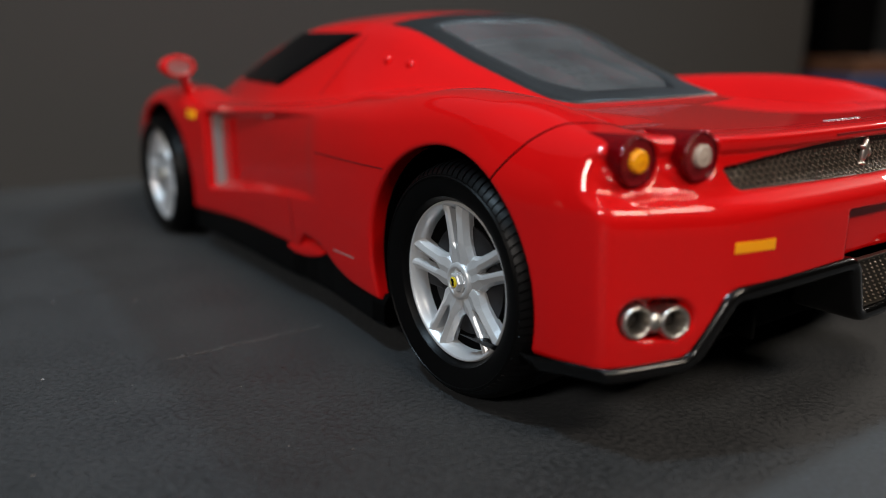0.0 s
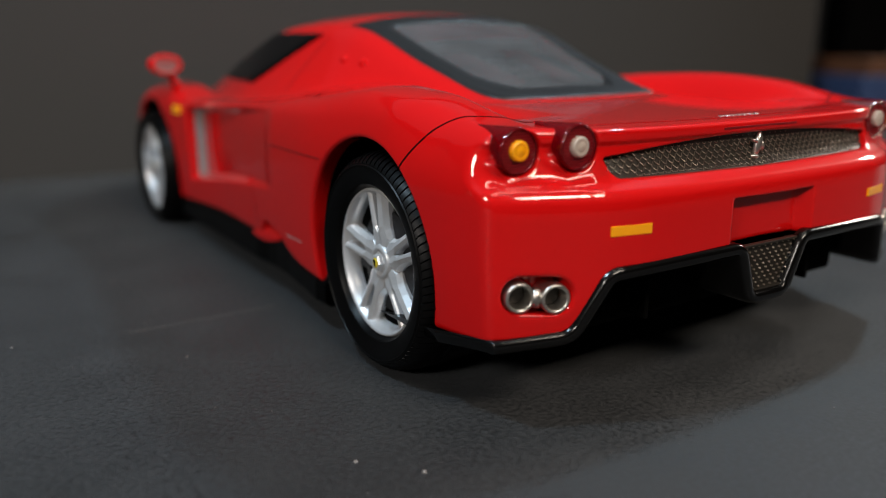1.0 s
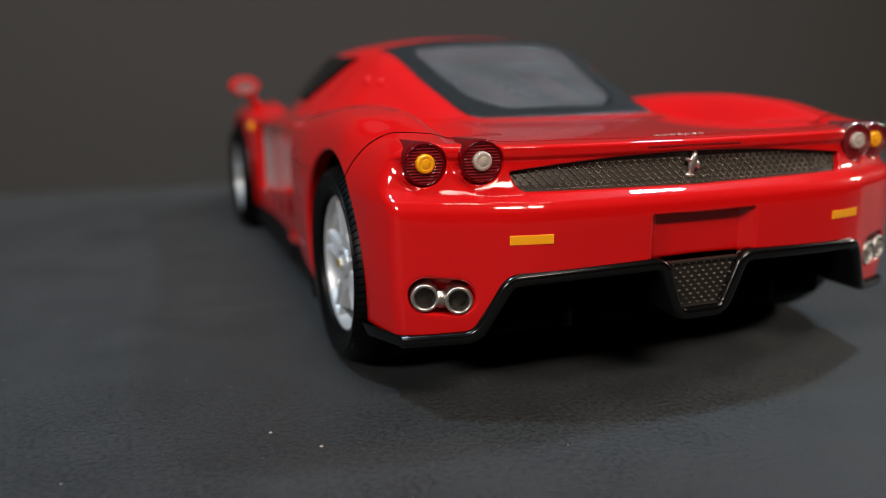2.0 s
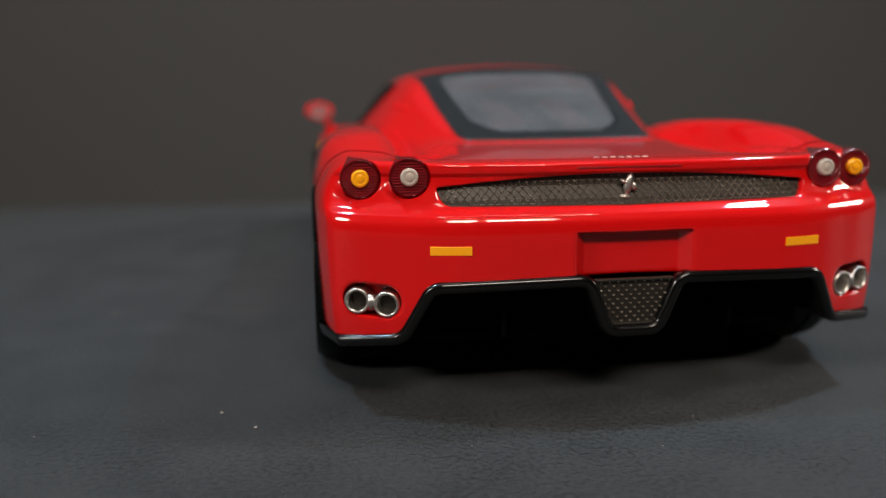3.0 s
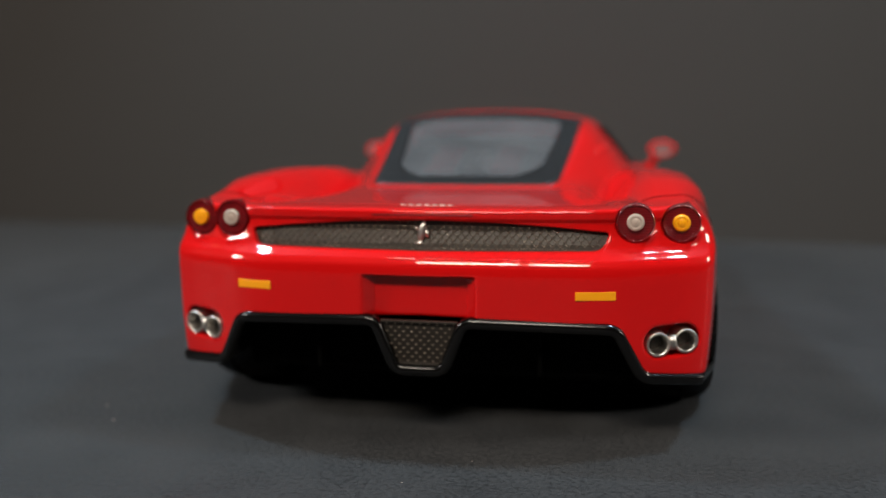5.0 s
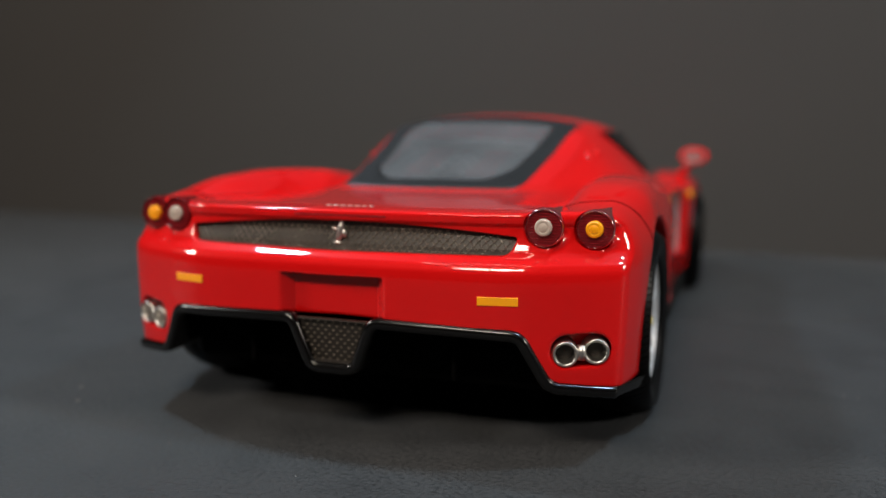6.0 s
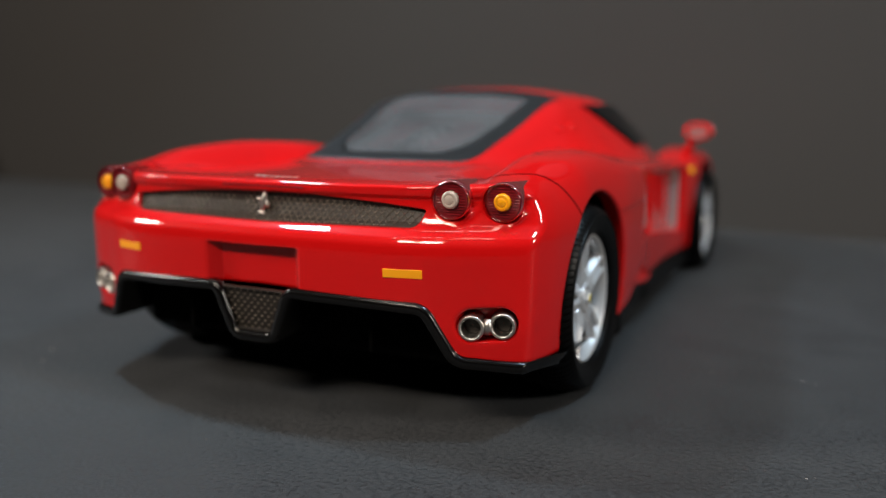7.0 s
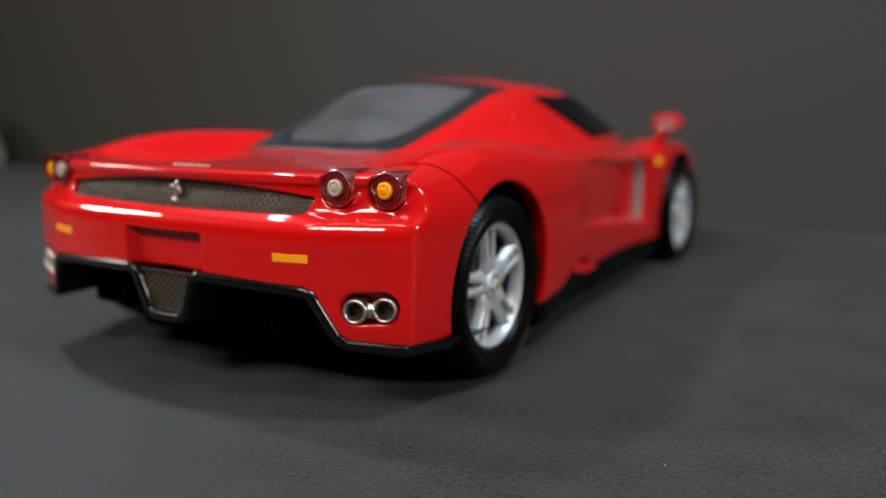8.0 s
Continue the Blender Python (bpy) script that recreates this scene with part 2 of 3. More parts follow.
def field(x, y, z):
    """Below nought inside the body shell."""
    a = np.abs(x)
    t = top(x, y)
    tail = tail_plan(a) + tail_rake(z)
    plate = (np.maximum(a - 0.16, 0) / 0.05).clip(0, 1)
    f = smax((z - t) * 0.85, a - side(y, z), 0.045)
    f = smax(f, (tail - y) * 0.9, 0.022 - 0.011 * step01(0.74, 0.79, z) * step01(0.70, 0.62, a))
    sunk_in = np.maximum(np.maximum(y + 0.704 + 0.055 * plate, a - 0.215), z - 0.607)
    f = smax(f, -sunk_in, 0.008)
    f = smax(f, bottom_line(y) - z, 0.02)
    f = smax(f, y - 3.72 - 0.1 * a, 0.15)
    for cy, cz, r in (ARCH_REAR, ARCH_FRONT):
        f = smax(f, -np.maximum(np.hypot(y - cy, z - cz) - r, 0.58 - a), 0.018)
    along = np.clip(a, 0.800, 0.875)
    pipe = np.hypot(a - along, z - 0.393 - 0.06 * (along - 0.838)) - 0.053
    f = smax(f, -np.maximum(pipe, y - tail - 0.075), 0.012)
    f = smax(f, -np.maximum(grille_edge(x, z), y - tail - 0.026), 0.008)
    f = smax(f, -np.maximum(diffuser_edge(x, z), y + 0.30), 0.015)
    for lamp_x, lamp_z in LAMPS:
        face = float(tail_plan(lamp_x) + tail_rake(lamp_z))
        pod = smax(np.maximum(np.hypot(a - lamp_x, z - lamp_z) - 0.0735, face - 0.010 - y), z - lamp_z + 0.03, 0.03)
        f = -smax(-f, -np.maximum(pod, y + 0.40), 0.024)
    for lamp_x, lamp_z in LAMPS:
        cup = np.maximum(np.hypot(a - lamp_x, z - lamp_z) - 0.066, y - (float(tail_plan(lamp_x) + tail_rake(lamp_z)) + 0.004))
        f = smax(f, -cup, 0.006)
    pit = np.maximum(np.maximum(a - 0.36, np.abs(y - 0.60) - 0.36), 0.76 - z)
    return np.maximum(f, -pit)


def slope_of(x, y, z, h=0.003):
    g = np.stack([field(x + h, y, z) - field(x - h, y, z), field(x, y + h, z) - field(x, y - h, z), field(x, y, z + h) - field(x, y, z - h)], -1)
    return g / (2 * h)


def settle(p, rounds=3, most=0.012):
    """Moves points onto the surface."""
    for _ in range(rounds):
        g = slope_of(p[:, 0], p[:, 1], p[:, 2])
        f = field(p[:, 0], p[:, 1], p[:, 2])
        move = f / np.maximum((g * g).sum(1), 0.05)
        p = p - np.clip(move, -most, most)[:, None] * g
    return p


def skin(xs, ys, zs):
    """Points and quads of the surface field = 0, one point in each cell that it crosses."""
    f = field(xs[:, None, None], ys[None, :, None], zs[None, None, :])
    inner = f < 0
    count = sum(inner[i:len(xs) - 1 + i, j:len(ys) - 1 + j, k:len(zs) - 1 + k].astype(np.int8) for i in (0, 1) for j in (0, 1) for k in (0, 1))
    cells = np.argwhere((count > 0) & (count < 8))
    number = np.full(count.shape, -1, np.int64)
    number[tuple(cells.T)] = np.arange(len(cells))
    total, hits = np.zeros((len(cells), 3)), np.zeros(len(cells))
    corners = [(i, j, k) for i in (0, 1) for j in (0, 1) for k in (0, 1)]
    place = {c: np.stack([xs[cells[:, 0] + c[0]], ys[cells[:, 1] + c[1]], zs[cells[:, 2] + c[2]]], 1) for c in corners}
    worth = {c: f[cells[:, 0] + c[0], cells[:, 1] + c[1], cells[:, 2] + c[2]] for c in corners}
    for c in corners:
        for axis in range(3):
            if c[axis] == 0:
                e = tuple(1 if i == axis else v for i, v in enumerate(c))
                cross = (worth[c] < 0) != (worth[e] < 0)
                t = np.where(cross, worth[c] / np.where(cross, worth[c] - worth[e], 1), 0)
                total += np.where(cross[:, None], place[c] + t[:, None] * (place[e] - place[c]), 0)
                hits += cross
    points = total / hits[:, None]
    quads = []
    for axis in range(3):
        u, v = (axis + 1) % 3, (axis + 2) % 3
        low = [slice(None)] * 3
        high = [slice(None)] * 3
        low[axis], high[axis] = slice(None, -1), slice(1, None)
        change = inner[tuple(low)] != inner[tuple(high)]
        at = np.argwhere(change)
        keep = (at[:, u] > 0) & (at[:, v] > 0) & (at[:, u] < f.shape[u] - 1) & (at[:, v] < f.shape[v] - 1)
        at = at[keep]
        out = inner[tuple(at.T)]
        ids = []
        for du, dv in ((1, 1), (0, 1), (0, 0), (1, 0)):
            q = at.copy()
            q[:, u] -= du
            q[:, v] -= dv
            ids.append(number[tuple(q.T)])
        quad = np.stack(ids, 1)
        quad[~out] = quad[~out][:, ::-1]
        quads.append(quad)
    return points, np.concatenate(quads)


def shell(name, points, normals, quads, parent, label=""):
    """One panel of the body from its share of the quads, with the surface's own normals."""
    used, back = np.unique(quads, return_inverse=True)
    quads = back.reshape(-1, 4)
    me = bpy.data.meshes.new(name)
    me.vertices.add(len(used))
    me.vertices.foreach_set("co", (points[used] * SCALE).astype(np.float32).ravel())
    me.loops.add(len(quads) * 4)
    me.loops.foreach_set("vertex_index", quads.astype(np.int32).ravel())
    me.polygons.add(len(quads))
    me.polygons.foreach_set("loop_start", np.arange(0, len(quads) * 4, 4, dtype=np.int32))
    me.update(calc_edges=True)
    me.materials.append(PAINT)
    me.shade_smooth()
    me.normals_split_custom_set_from_vertices([tuple(n) for n in normals[used].tolist()])
    ob = new(name, me)
    ob.parent = parent
    return tagged(ob, label=label)


# ---- the stand: card on a table, board behind, and the room ----
def slab(name, low, high, mat, label, category, kind="structure", bevel=0.0):
    bm = bmesh.new()
    block(bm, low, high, bevel)
    return tagged(part(name, bm, mat, scale=1.0), label, category, kind=kind)


slab("ground", (-0.75, -0.55, -0.0015), (0.75, 0.32, 0.0), PAPER, "matt black card sheet under the model car", "card")
backdrop = slab("backdrop", (-0.66, 0.0, -0.004), (0.408, 0.004, 0.20), BOARD, "upright dull black board behind the model car", "board")
backdrop.matrix_world = pose(0, 0.250, 0, 0, 0, -4.7)
slab("floor", (-2.5, -2.5, -0.78), (2.5, 2.5, -0.74), WALL, "plain room floor below the table", "floor")
for name, low, high in (("wall_north", (-2.5, 2.5, -0.74), (2.5, 2.6, 1.7)), ("wall_south", (-2.5, -2.6, -0.74), (2.5, -2.5, 1.7)), ("wall_east", (2.5, -2.5, -0.74), (2.6, 2.5, 1.7)), ("wall_west", (-2.6, -2.5, -0.74), (-2.5, 2.5, 1.7))):
    slab(name, low, high, WALL, "plain painted wall of the room", "wall")
slab("ceiling", (-2.5, -2.5, 1.7), (2.5, 2.5, 1.75), WALL, "plain pale ceiling of the room", "ceiling")



def ring_lamp():
    """A ring of light on an arm over the car, its pole behind the viewer."""
    base = tagged(new("ring_lamp"), "lit white ring lamp on an arm above the model car", "lamp")
    pts, faces = lathe([(math.cos(a) * 0.0018, 0.092 + math.sin(a) * 0.0018) for a in [2 * math.pi * k / 10 for k in range(11)]], 64, axis="y")
    part("tube", ([(p[0], p[2] - 0.14, p[1] + 0.34) for p in pts], faces), GLOW, base, "glowing white ring", scale=1.0, smooth=True)
    part("pole", tube([(0.0, -0.66, -0.74), (0.0, -0.66, 0.26), (0.0, -0.64, 0.33), (0.0, -0.58, 0.35), (0.0, -0.232, 0.342)], 0.008), BLACK, base, scale=1.0, smooth=True)
    foot = part("foot", lathe([(-0.74, 0.001), (-0.74, 0.12), (-0.73, 0.12), (-0.72, 0.02), (-0.72, 0.001)], 32, axis="y"), BLACK, base, scale=1.0)
    foot.data.transform(Matrix.Translation((0, -0.66, 0)) @ Matrix.Rotation(math.pi / 2, 4, "X"))
    return base


ring_lamp()

# ---- the model car ----
car = tagged(new("model_car"), "glossy red die-cast model sports car on black card", "model car")
car.location.x, car.rotation_euler.z = -0.003 * SCALE, -0.008
half_xs = np.concatenate([np.arange(0.0055, 0.60, 0.011), np.arange(0.60, 0.96, 0.0055), np.arange(0.96, 1.06, 0.011)])
xs = np.concatenate([-half_xs[::-1], half_xs])
ys = np.concatenate([np.arange(-0.80, -0.46, 0.006), np.arange(-0.46, 0.50, 0.0095), np.arange(0.50, 3.95, 0.022)])
zs = np.concatenate([np.arange(0.165, 0.65, 0.0097), np.arange(0.65, 0.87, 0.0055), np.arange(0.87, 1.20, 0.0097)])
points, quads = skin(xs, ys, zs)
points = settle(points)
normals = slope_of(points[:, 0], points[:, 1], points[:, 2])
normals /= np.linalg.norm(normals, axis=1)[:, None]
centre = points[quads].mean(1)
cx, cy, cz = np.abs(centre[:, 0]), centre[:, 1], centre[:, 2]
lip_y = -0.30 - 0.16 * step01(0.94, 0.70, cx) - 0.15 * step01(0.68, 0.60, cx)
is_bumper = (cy < np.minimum(-0.18 - 0.95 * (cz - 0.69), -0.17)) & ((cz < 0.80) | (cy < lip_y))
is_door = (cy > 1.0) & (cy < 2.05) & (cz < 0.80) & (cz > 0.30) & (cx > 0.7)
shell("bumper", points, normals, quads[is_bumper], car, "glossy red rear bumper with recessed plate panel")
for name, mask in (("door", is_door & (centre[:, 0] > 0)), ("door", is_door & (centre[:, 0] < 0))):
    shell(name, points, normals, quads[mask], car)
shell("body", points, normals, quads[~is_bumper & ~is_door], car)


# ---- wheels ----
def wheel(y, radius, rim, width, face):
    """A wheel about its own centre, outer side to +x."""
    barrel = [(-0.055, rim * 0.90), (-0.03, rim * 0.90), (-0.012, rim * 0.93), (0.0, rim * 0.965), (0.006, rim * 0.985), (0.004, rim), (-0.006, rim * 1.02)]
    hub = part("wheel", lathe(barrel, 72), SILVER, car, "silver five-spoke alloy wheel with black tyre", smooth=True)
    hub.location = Vector((0.985, y, radius)) * SCALE
    profile = [(-0.02, rim * 0.985), (0.004, rim * 1.02), (0.020, rim * 1.07)]
    profile += [(along, radius - d) for along, d in ((0.031, 0.080), (0.034, 0.054), (0.0345, 0.049), (0.0375, 0.047), (0.0375, 0.044), (0.033, 0.041), (0.0325, 0.038), (0.026, 0.029), (0.010, 0.016), (-0.014, 0.007), (-0.040, 0.002), (-0.074, 0.0), (-0.078, 0.008), (-0.088, 0.008), (-0.092, 0.0), (-width * 0.5, -0.001), (-width + 0.04, 0.004), (-width, 0.03), (-width, radius - rim))]
    n, pts, blocks = len(profile), [], 84
    marks = ((0.0, 1), (0.13, 1), (0.17, 0), (0.52, 0), (0.97, 0))
    for i in range(blocks):
        for share, sunk in marks:
            for k, (along, r0) in enumerate(profile):
                slant = 0.9 * max(min(k, 13) - 9, 0) / 4
                ang = 2 * math.pi * (i + share + slant) / blocks
                cut = (0.012 if sunk else 0.0022 * share) if 10 <= k <= 13 else 0.0
                pts.append((along, (r0 - cut) * math.cos(ang), (r0 - cut) * math.sin(ang)))
    steps = blocks * len(marks)
    faces = [(i * n + k, i * n + k + 1, (i + 1) % steps * n + k + 1, (i + 1) % steps * n + k) for i in range(steps) for k in range(n - 1)]
    tyre = part("tyre", (pts, faces), RUBBER, hub, "black rubber tyre with grooved shoulder", smooth=True)
    tyre.data.set_sharp_from_angle(angle=math.radians(24))
    for s in range(5):
        spin = Matrix.Rotation(math.radians(72 * s + face), 4, "X")
        bm = bmesh.new()
        for q in (-1, 1):
            rows = []
            for r, inner, outer, fx in ((0.030, 0.0, 0.040, -0.016), (0.075, 0.0, 0.055, -0.013), (0.096, 0.0, 0.050, -0.011), (0.106, 0.004, 0.047, -0.010), (0.116, 0.008, 0.046, -0.009), (0.150, 0.011, 0.047, -0.008), (0.195, 0.014, 0.051, -0.006), (rim * 0.93, 0.017, 0.057, -0.004), (rim * 0.965, 0.017, 0.062, -0.003)):
                cut = min(0.006, inner)
                ring = [(fx - 0.05, q * inner), (fx - cut, q * inner), (fx, q * (inner + cut)), (fx + 0.003, q * (inner * 0.65 + outer * 0.35)), (fx - 0.005, q * (outer - 0.010)), (fx - 0.024, q * outer), (fx - 0.05, q * (outer - 0.004))]
                rows.append([bm.verts.new(spin @ Vector((u, v, r))) for u, v in ring])
            for a, b in zip(rows, rows[1:]):
                for k in range(7):
                    bm.faces.new((a[k], a[(k + 1) % 7], b[(k + 1) % 7], b[k]))
            bm.faces.new(rows[-1])
        bmesh.ops.remove_doubles(bm, verts=bm.verts[:], dist=0.0001)
        part("spoke", bm, SILVER, hub)
    part("hub", lathe([(-0.06, 0.060), (-0.014, 0.058), (-0.007, 0.053), (-0.004, 0.046), (-0.005, 0.041), (-0.014, 0.039), (-0.014, 0.001)], 48), SILVER, hub, smooth=True)
    part("wheel_nut", lathe([(-0.013, 0.036), (-0.009, 0.035), (-0.008, 0.029), (0.004, 0.028), (0.008, 0.024), (0.008, 0.018), (0.003, 0.017)], 6), SILVER, hub, "hexagonal silver wheel nut")
    part("hub_cap", lathe([(-0.002, 0.0185), (0.007, 0.018), (0.010, 0.014), (0.011, 0.0005)], 24), YELLOW, hub, "round yellow hub cap with dark emblem", smooth=True)
    bm = bmesh.new()
    block(bm, (0.009, -0.004, -0.010), (0.0125, 0.005, 0.006), 0.001)
    block(bm, (0.009, -0.008, 0.002), (0.0125, 0.003, 0.011), 0.001)
    part("emblem", bm, BLACK, hub)
    part("brake_disc", lathe([(-0.050, 0.03), (-0.044, 0.05), (-0.044, rim * 0.70), (-0.050, rim * 0.70)], 48), STEEL, hub, "dull steel brake disc", smooth=False)
    bm = bmesh.new()
    block(bm, (-0.052, -rim * 0.82, -0.06), (-0.040, -rim * 0.50, 0.06), 0.005)
    part("brake_caliper", bm, STEEL, hub)
    # Flat black disc added behind the spokes in place of the shade inside.
    part("wheel_shade_disc", lathe([(-0.050, 0.001), (-0.050, rim * 0.905)], 32), MATT, hub)
    return hub


rear = wheel(0.0, 0.362, 0.240, 0.30, 8)
front = wheel(2.65, 0.330, 0.250, 0.22, 20)
copy_thing(rear, pose(-0.985 * SCALE, 0, 0.362 * SCALE, 0, 0, 180))
copy_thing(front, pose(-0.985 * SCALE, 2.65 * SCALE, 0.330 * SCALE, 0, 0, 180))
for sign in (-1, 1):
    for y0, z0, r in (ARCH_REAR, ARCH_FRONT):
        pts, faces = [], []
        for i in range(49):
            a = math.radians(-25 + 230 * i / 48)
            for x0, rr in ((0.585, r - 0.006), (0.955, r - 0.006), (0.955, r + 0.004), (0.585, r + 0.004)):
                pts.append((sign * x0, y0 + rr * math.cos(a), z0 + rr * math.sin(a)))
        for i in range(48):
            for k in range(4):
                faces.append((4 * i + k, 4 * i + (k + 1) % 4, 4 * i + 4 + (k + 1) % 4, 4 * i + 4 + k))
        part("arch_liner", (pts, faces), MATT, car, "black wheel arch liner")

# ---- under the car ----
bm = bmesh.new()
block(bm, (-0.60, -0.34, 0.135), (0.60, 3.6, 0.30), 0.03)
part("floor_pan", bm, MATT, car, "matt black underside of the model car")
for sign in (-1, 1):
    bm = bmesh.new()
    rows = []
    for y, z, x in ((0.40, 0.19, 0.975), (0.46, 0.20, 0.985), (0.62, 0.205, 0.965), (0.80, 0.25, 0.945), (0.95, 0.30, 0.935), (1.05, 0.28, 0.935), (1.15, 0.235, 0.945), (1.7, 0.225, 0.94), (2.28, 0.20, 0.94)):
        rows.append([bm.verts.new((sign * u, y, v)) for u, v in ((0.55, z + 0.02), (x - 0.01, z + 0.02), (x + 0.012, z - 0.012), (x + 0.012, 0.115), (x - 0.01, 0.095), (0.55, 0.095))])
    for a, b in zip(rows, rows[1:]):
        for k in range(6):
            bm.faces.new((a[k], a[(k + 1) % 6], b[(k + 1) % 6], b[k]))
    bm.faces.new(rows[0])
    bm.faces.new(rows[-1])
    part("sill", bm, SATIN, car, "black side sill")


def section_loft(rows, closed=True):
    pts, faces = [], []
    n = len(rows[0])
    for r in rows:
        pts += r
    for i in range(len(rows) - 1):
        for k in range(n if closed else n - 1):
            l = (k + 1) % n
            faces.append((i * n + k, i * n + l, (i + 1) * n + l, (i + 1) * n + k))
    faces += [tuple(range(n))[::-1], tuple((len(rows) - 1) * n + k for k in range(n))]
    return pts, faces


# ---- tail: windows, lamps, grille, pipes, diffuser ----
def tail_y(x, z):
    return float(tail_plan(abs(x)) + tail_rake(z))


def sheet(outline, across, along, lift, rim=0.006):
    """A thin skin over the cabin between two sides (x as a function of y), with a rim that turns down."""
    pts, faces = [], []
    for j in range(along + 1):
        v = j / along
        for i in range(across + 1):
            x, y = outline(2 * i / across - 1, v)
            drop = rim * 2 if i in (0, across) or j in (0, along) else 0
            pts.append((x, y, float(top(np.float64(x), np.float64(y))) + lift - drop))
    for j in range(along):
        for i in range(across):
            a = j * (across + 1) + i
            faces.append((a, a + 1, a + across + 2, a + across + 1))
    return pts, faces


def window_outline(u, v):
    y = 0.135 + 0.955 * v
    half = 0.405 + 0.088 * v
    half *= 1 - 0.06 * max(0, 1 - v / 0.08) ** 2
    bow = 0.02 * (1 - u * u) * (1 - 2 * v)
    return u * half, y - bow


def pane_outline(u, v):
    y = 0.245 + 0.70 * v
    half = 0.315 + 0.075 * v
    half *= 1 - 0.32 * max(0, 1 - v / 0.26) ** 2 - 0.08 * max(0, 1 - (1 - v) / 0.1) ** 2
    return u * half, y


def ring_sheet(outer, inner, steps, lift):
    """The band between two outlines, laid on the cabin."""
    def loop(o):
        q = [(-1 + 2 * i / steps, 0) for i in range(steps)] + [(1, i / steps) for i in range(steps)]
        q += [(1 - 2 * i / steps, 1) for i in range(steps)] + [(-1, 1 - i / steps) for i in range(steps)]
        return [o(*p) for p in q]
    a, b = loop(outer), loop(inner)
    pts, faces, n, rings = [], [], len(a), 7
    for r in range(rings):
        t = min(max((r - 1) / (rings - 3), 0), 1)
        for p, q in zip(a, b):
            x, y = p[0] + (q[0] - p[0]) * t, p[1] + (q[1] - p[1]) * t
            pts.append((x, y, float(top(np.float64(x), np.float64(y))) + lift - (0.012 if r in (0, rings - 1) else 0)))
    for r in range(rings - 1):
        for i in range(n):
            j = (i + 1) % n
            faces.append((r * n + i, r * n + j, (r + 1) * n + j, (r + 1) * n + i))
    return pts, faces


window = part("rear_window", ring_sheet(window_outline, pane_outline, 24, 0.005), BORDER, car, "sloping rear window with broad black border", smooth=True)
part("pane", sheet(pane_outline, 20, 20, 0.002, 0.0), GLASS, window, "hazy see-through pane, grey reflection put into its colour", smooth=True)
bm = bmesh.new()
block(bm, (-0.37, 0.20, 0.70), (0.37, 0.98, 0.775), 0.01)
engine = part("engine_cover", bm, MATT, car, "dark engine bay under the rear window")
for sign in (-1, 1):
    bm = bmesh.new()
    block(bm, (sign * 0.15 - 0.075, 0.40, 0.775), (sign * 0.15 + 0.075, 0.86, 0.855), 0.03, 3)
    part("plenum", bm, COVER, engine, "dull red intake plenum", smooth=True)
    for i in range(4):
        p, f = tube([(sign * 0.09, 0.46 + 0.11 * i, 0.80), (sign * 0.05, 0.46 + 0.11 * i, 0.85), (0.0, 0.46 + 0.11 * i, 0.835)], 0.022, 10)
        part("intake_pipe", (p, f), GREY, engine, "grey intake pipe", smooth=True)
bm = bmesh.new()
block(bm, (-0.34, 0.88, 0.775), (0.34, 0.95, 0.93), 0.02, 3)
part("bulkhead", bm, GREY, engine, "grey bulkhead behind the cabin")


def side_x(y, z):
    return float(cabin_half(y) + (edge_line(y) - z) / SLOPE)


for sign in (-1, 1):
    pts, faces, n = [], [], 16
    for j in range(n + 1):
        v = j / n
        z = 0.835 + 0.25 * v
        back, ahead = 1.62 - 0.45 * v, 2.30 - 0.62 * v
        for i in range(n + 1):
            y = back + (ahead - back) * i / n
            x = side_x(y, z)
            lift = 0.012 if 0 < i < n and 0 < j < n else -0.02
            pts.append((sign * (x + lift), y, z + lift * 0.6))
    for j in range(n):
        for i in range(n):
            a = j * (n + 1) + i
            faces.append((a, a + 1, a + n + 2, a + n + 1))
    part("side_window", (pts, faces), DARKGLASS, car, "black tinted side window", smooth=True)


def screen_outline(u, v):
    y = 1.75 + 0.95 * v
    return u * (0.50 + 0.08 * v), y


part("windscreen", sheet(screen_outline, 16, 16, 0.006), DARKGLASS, car, "black tinted windscreen", smooth=True)

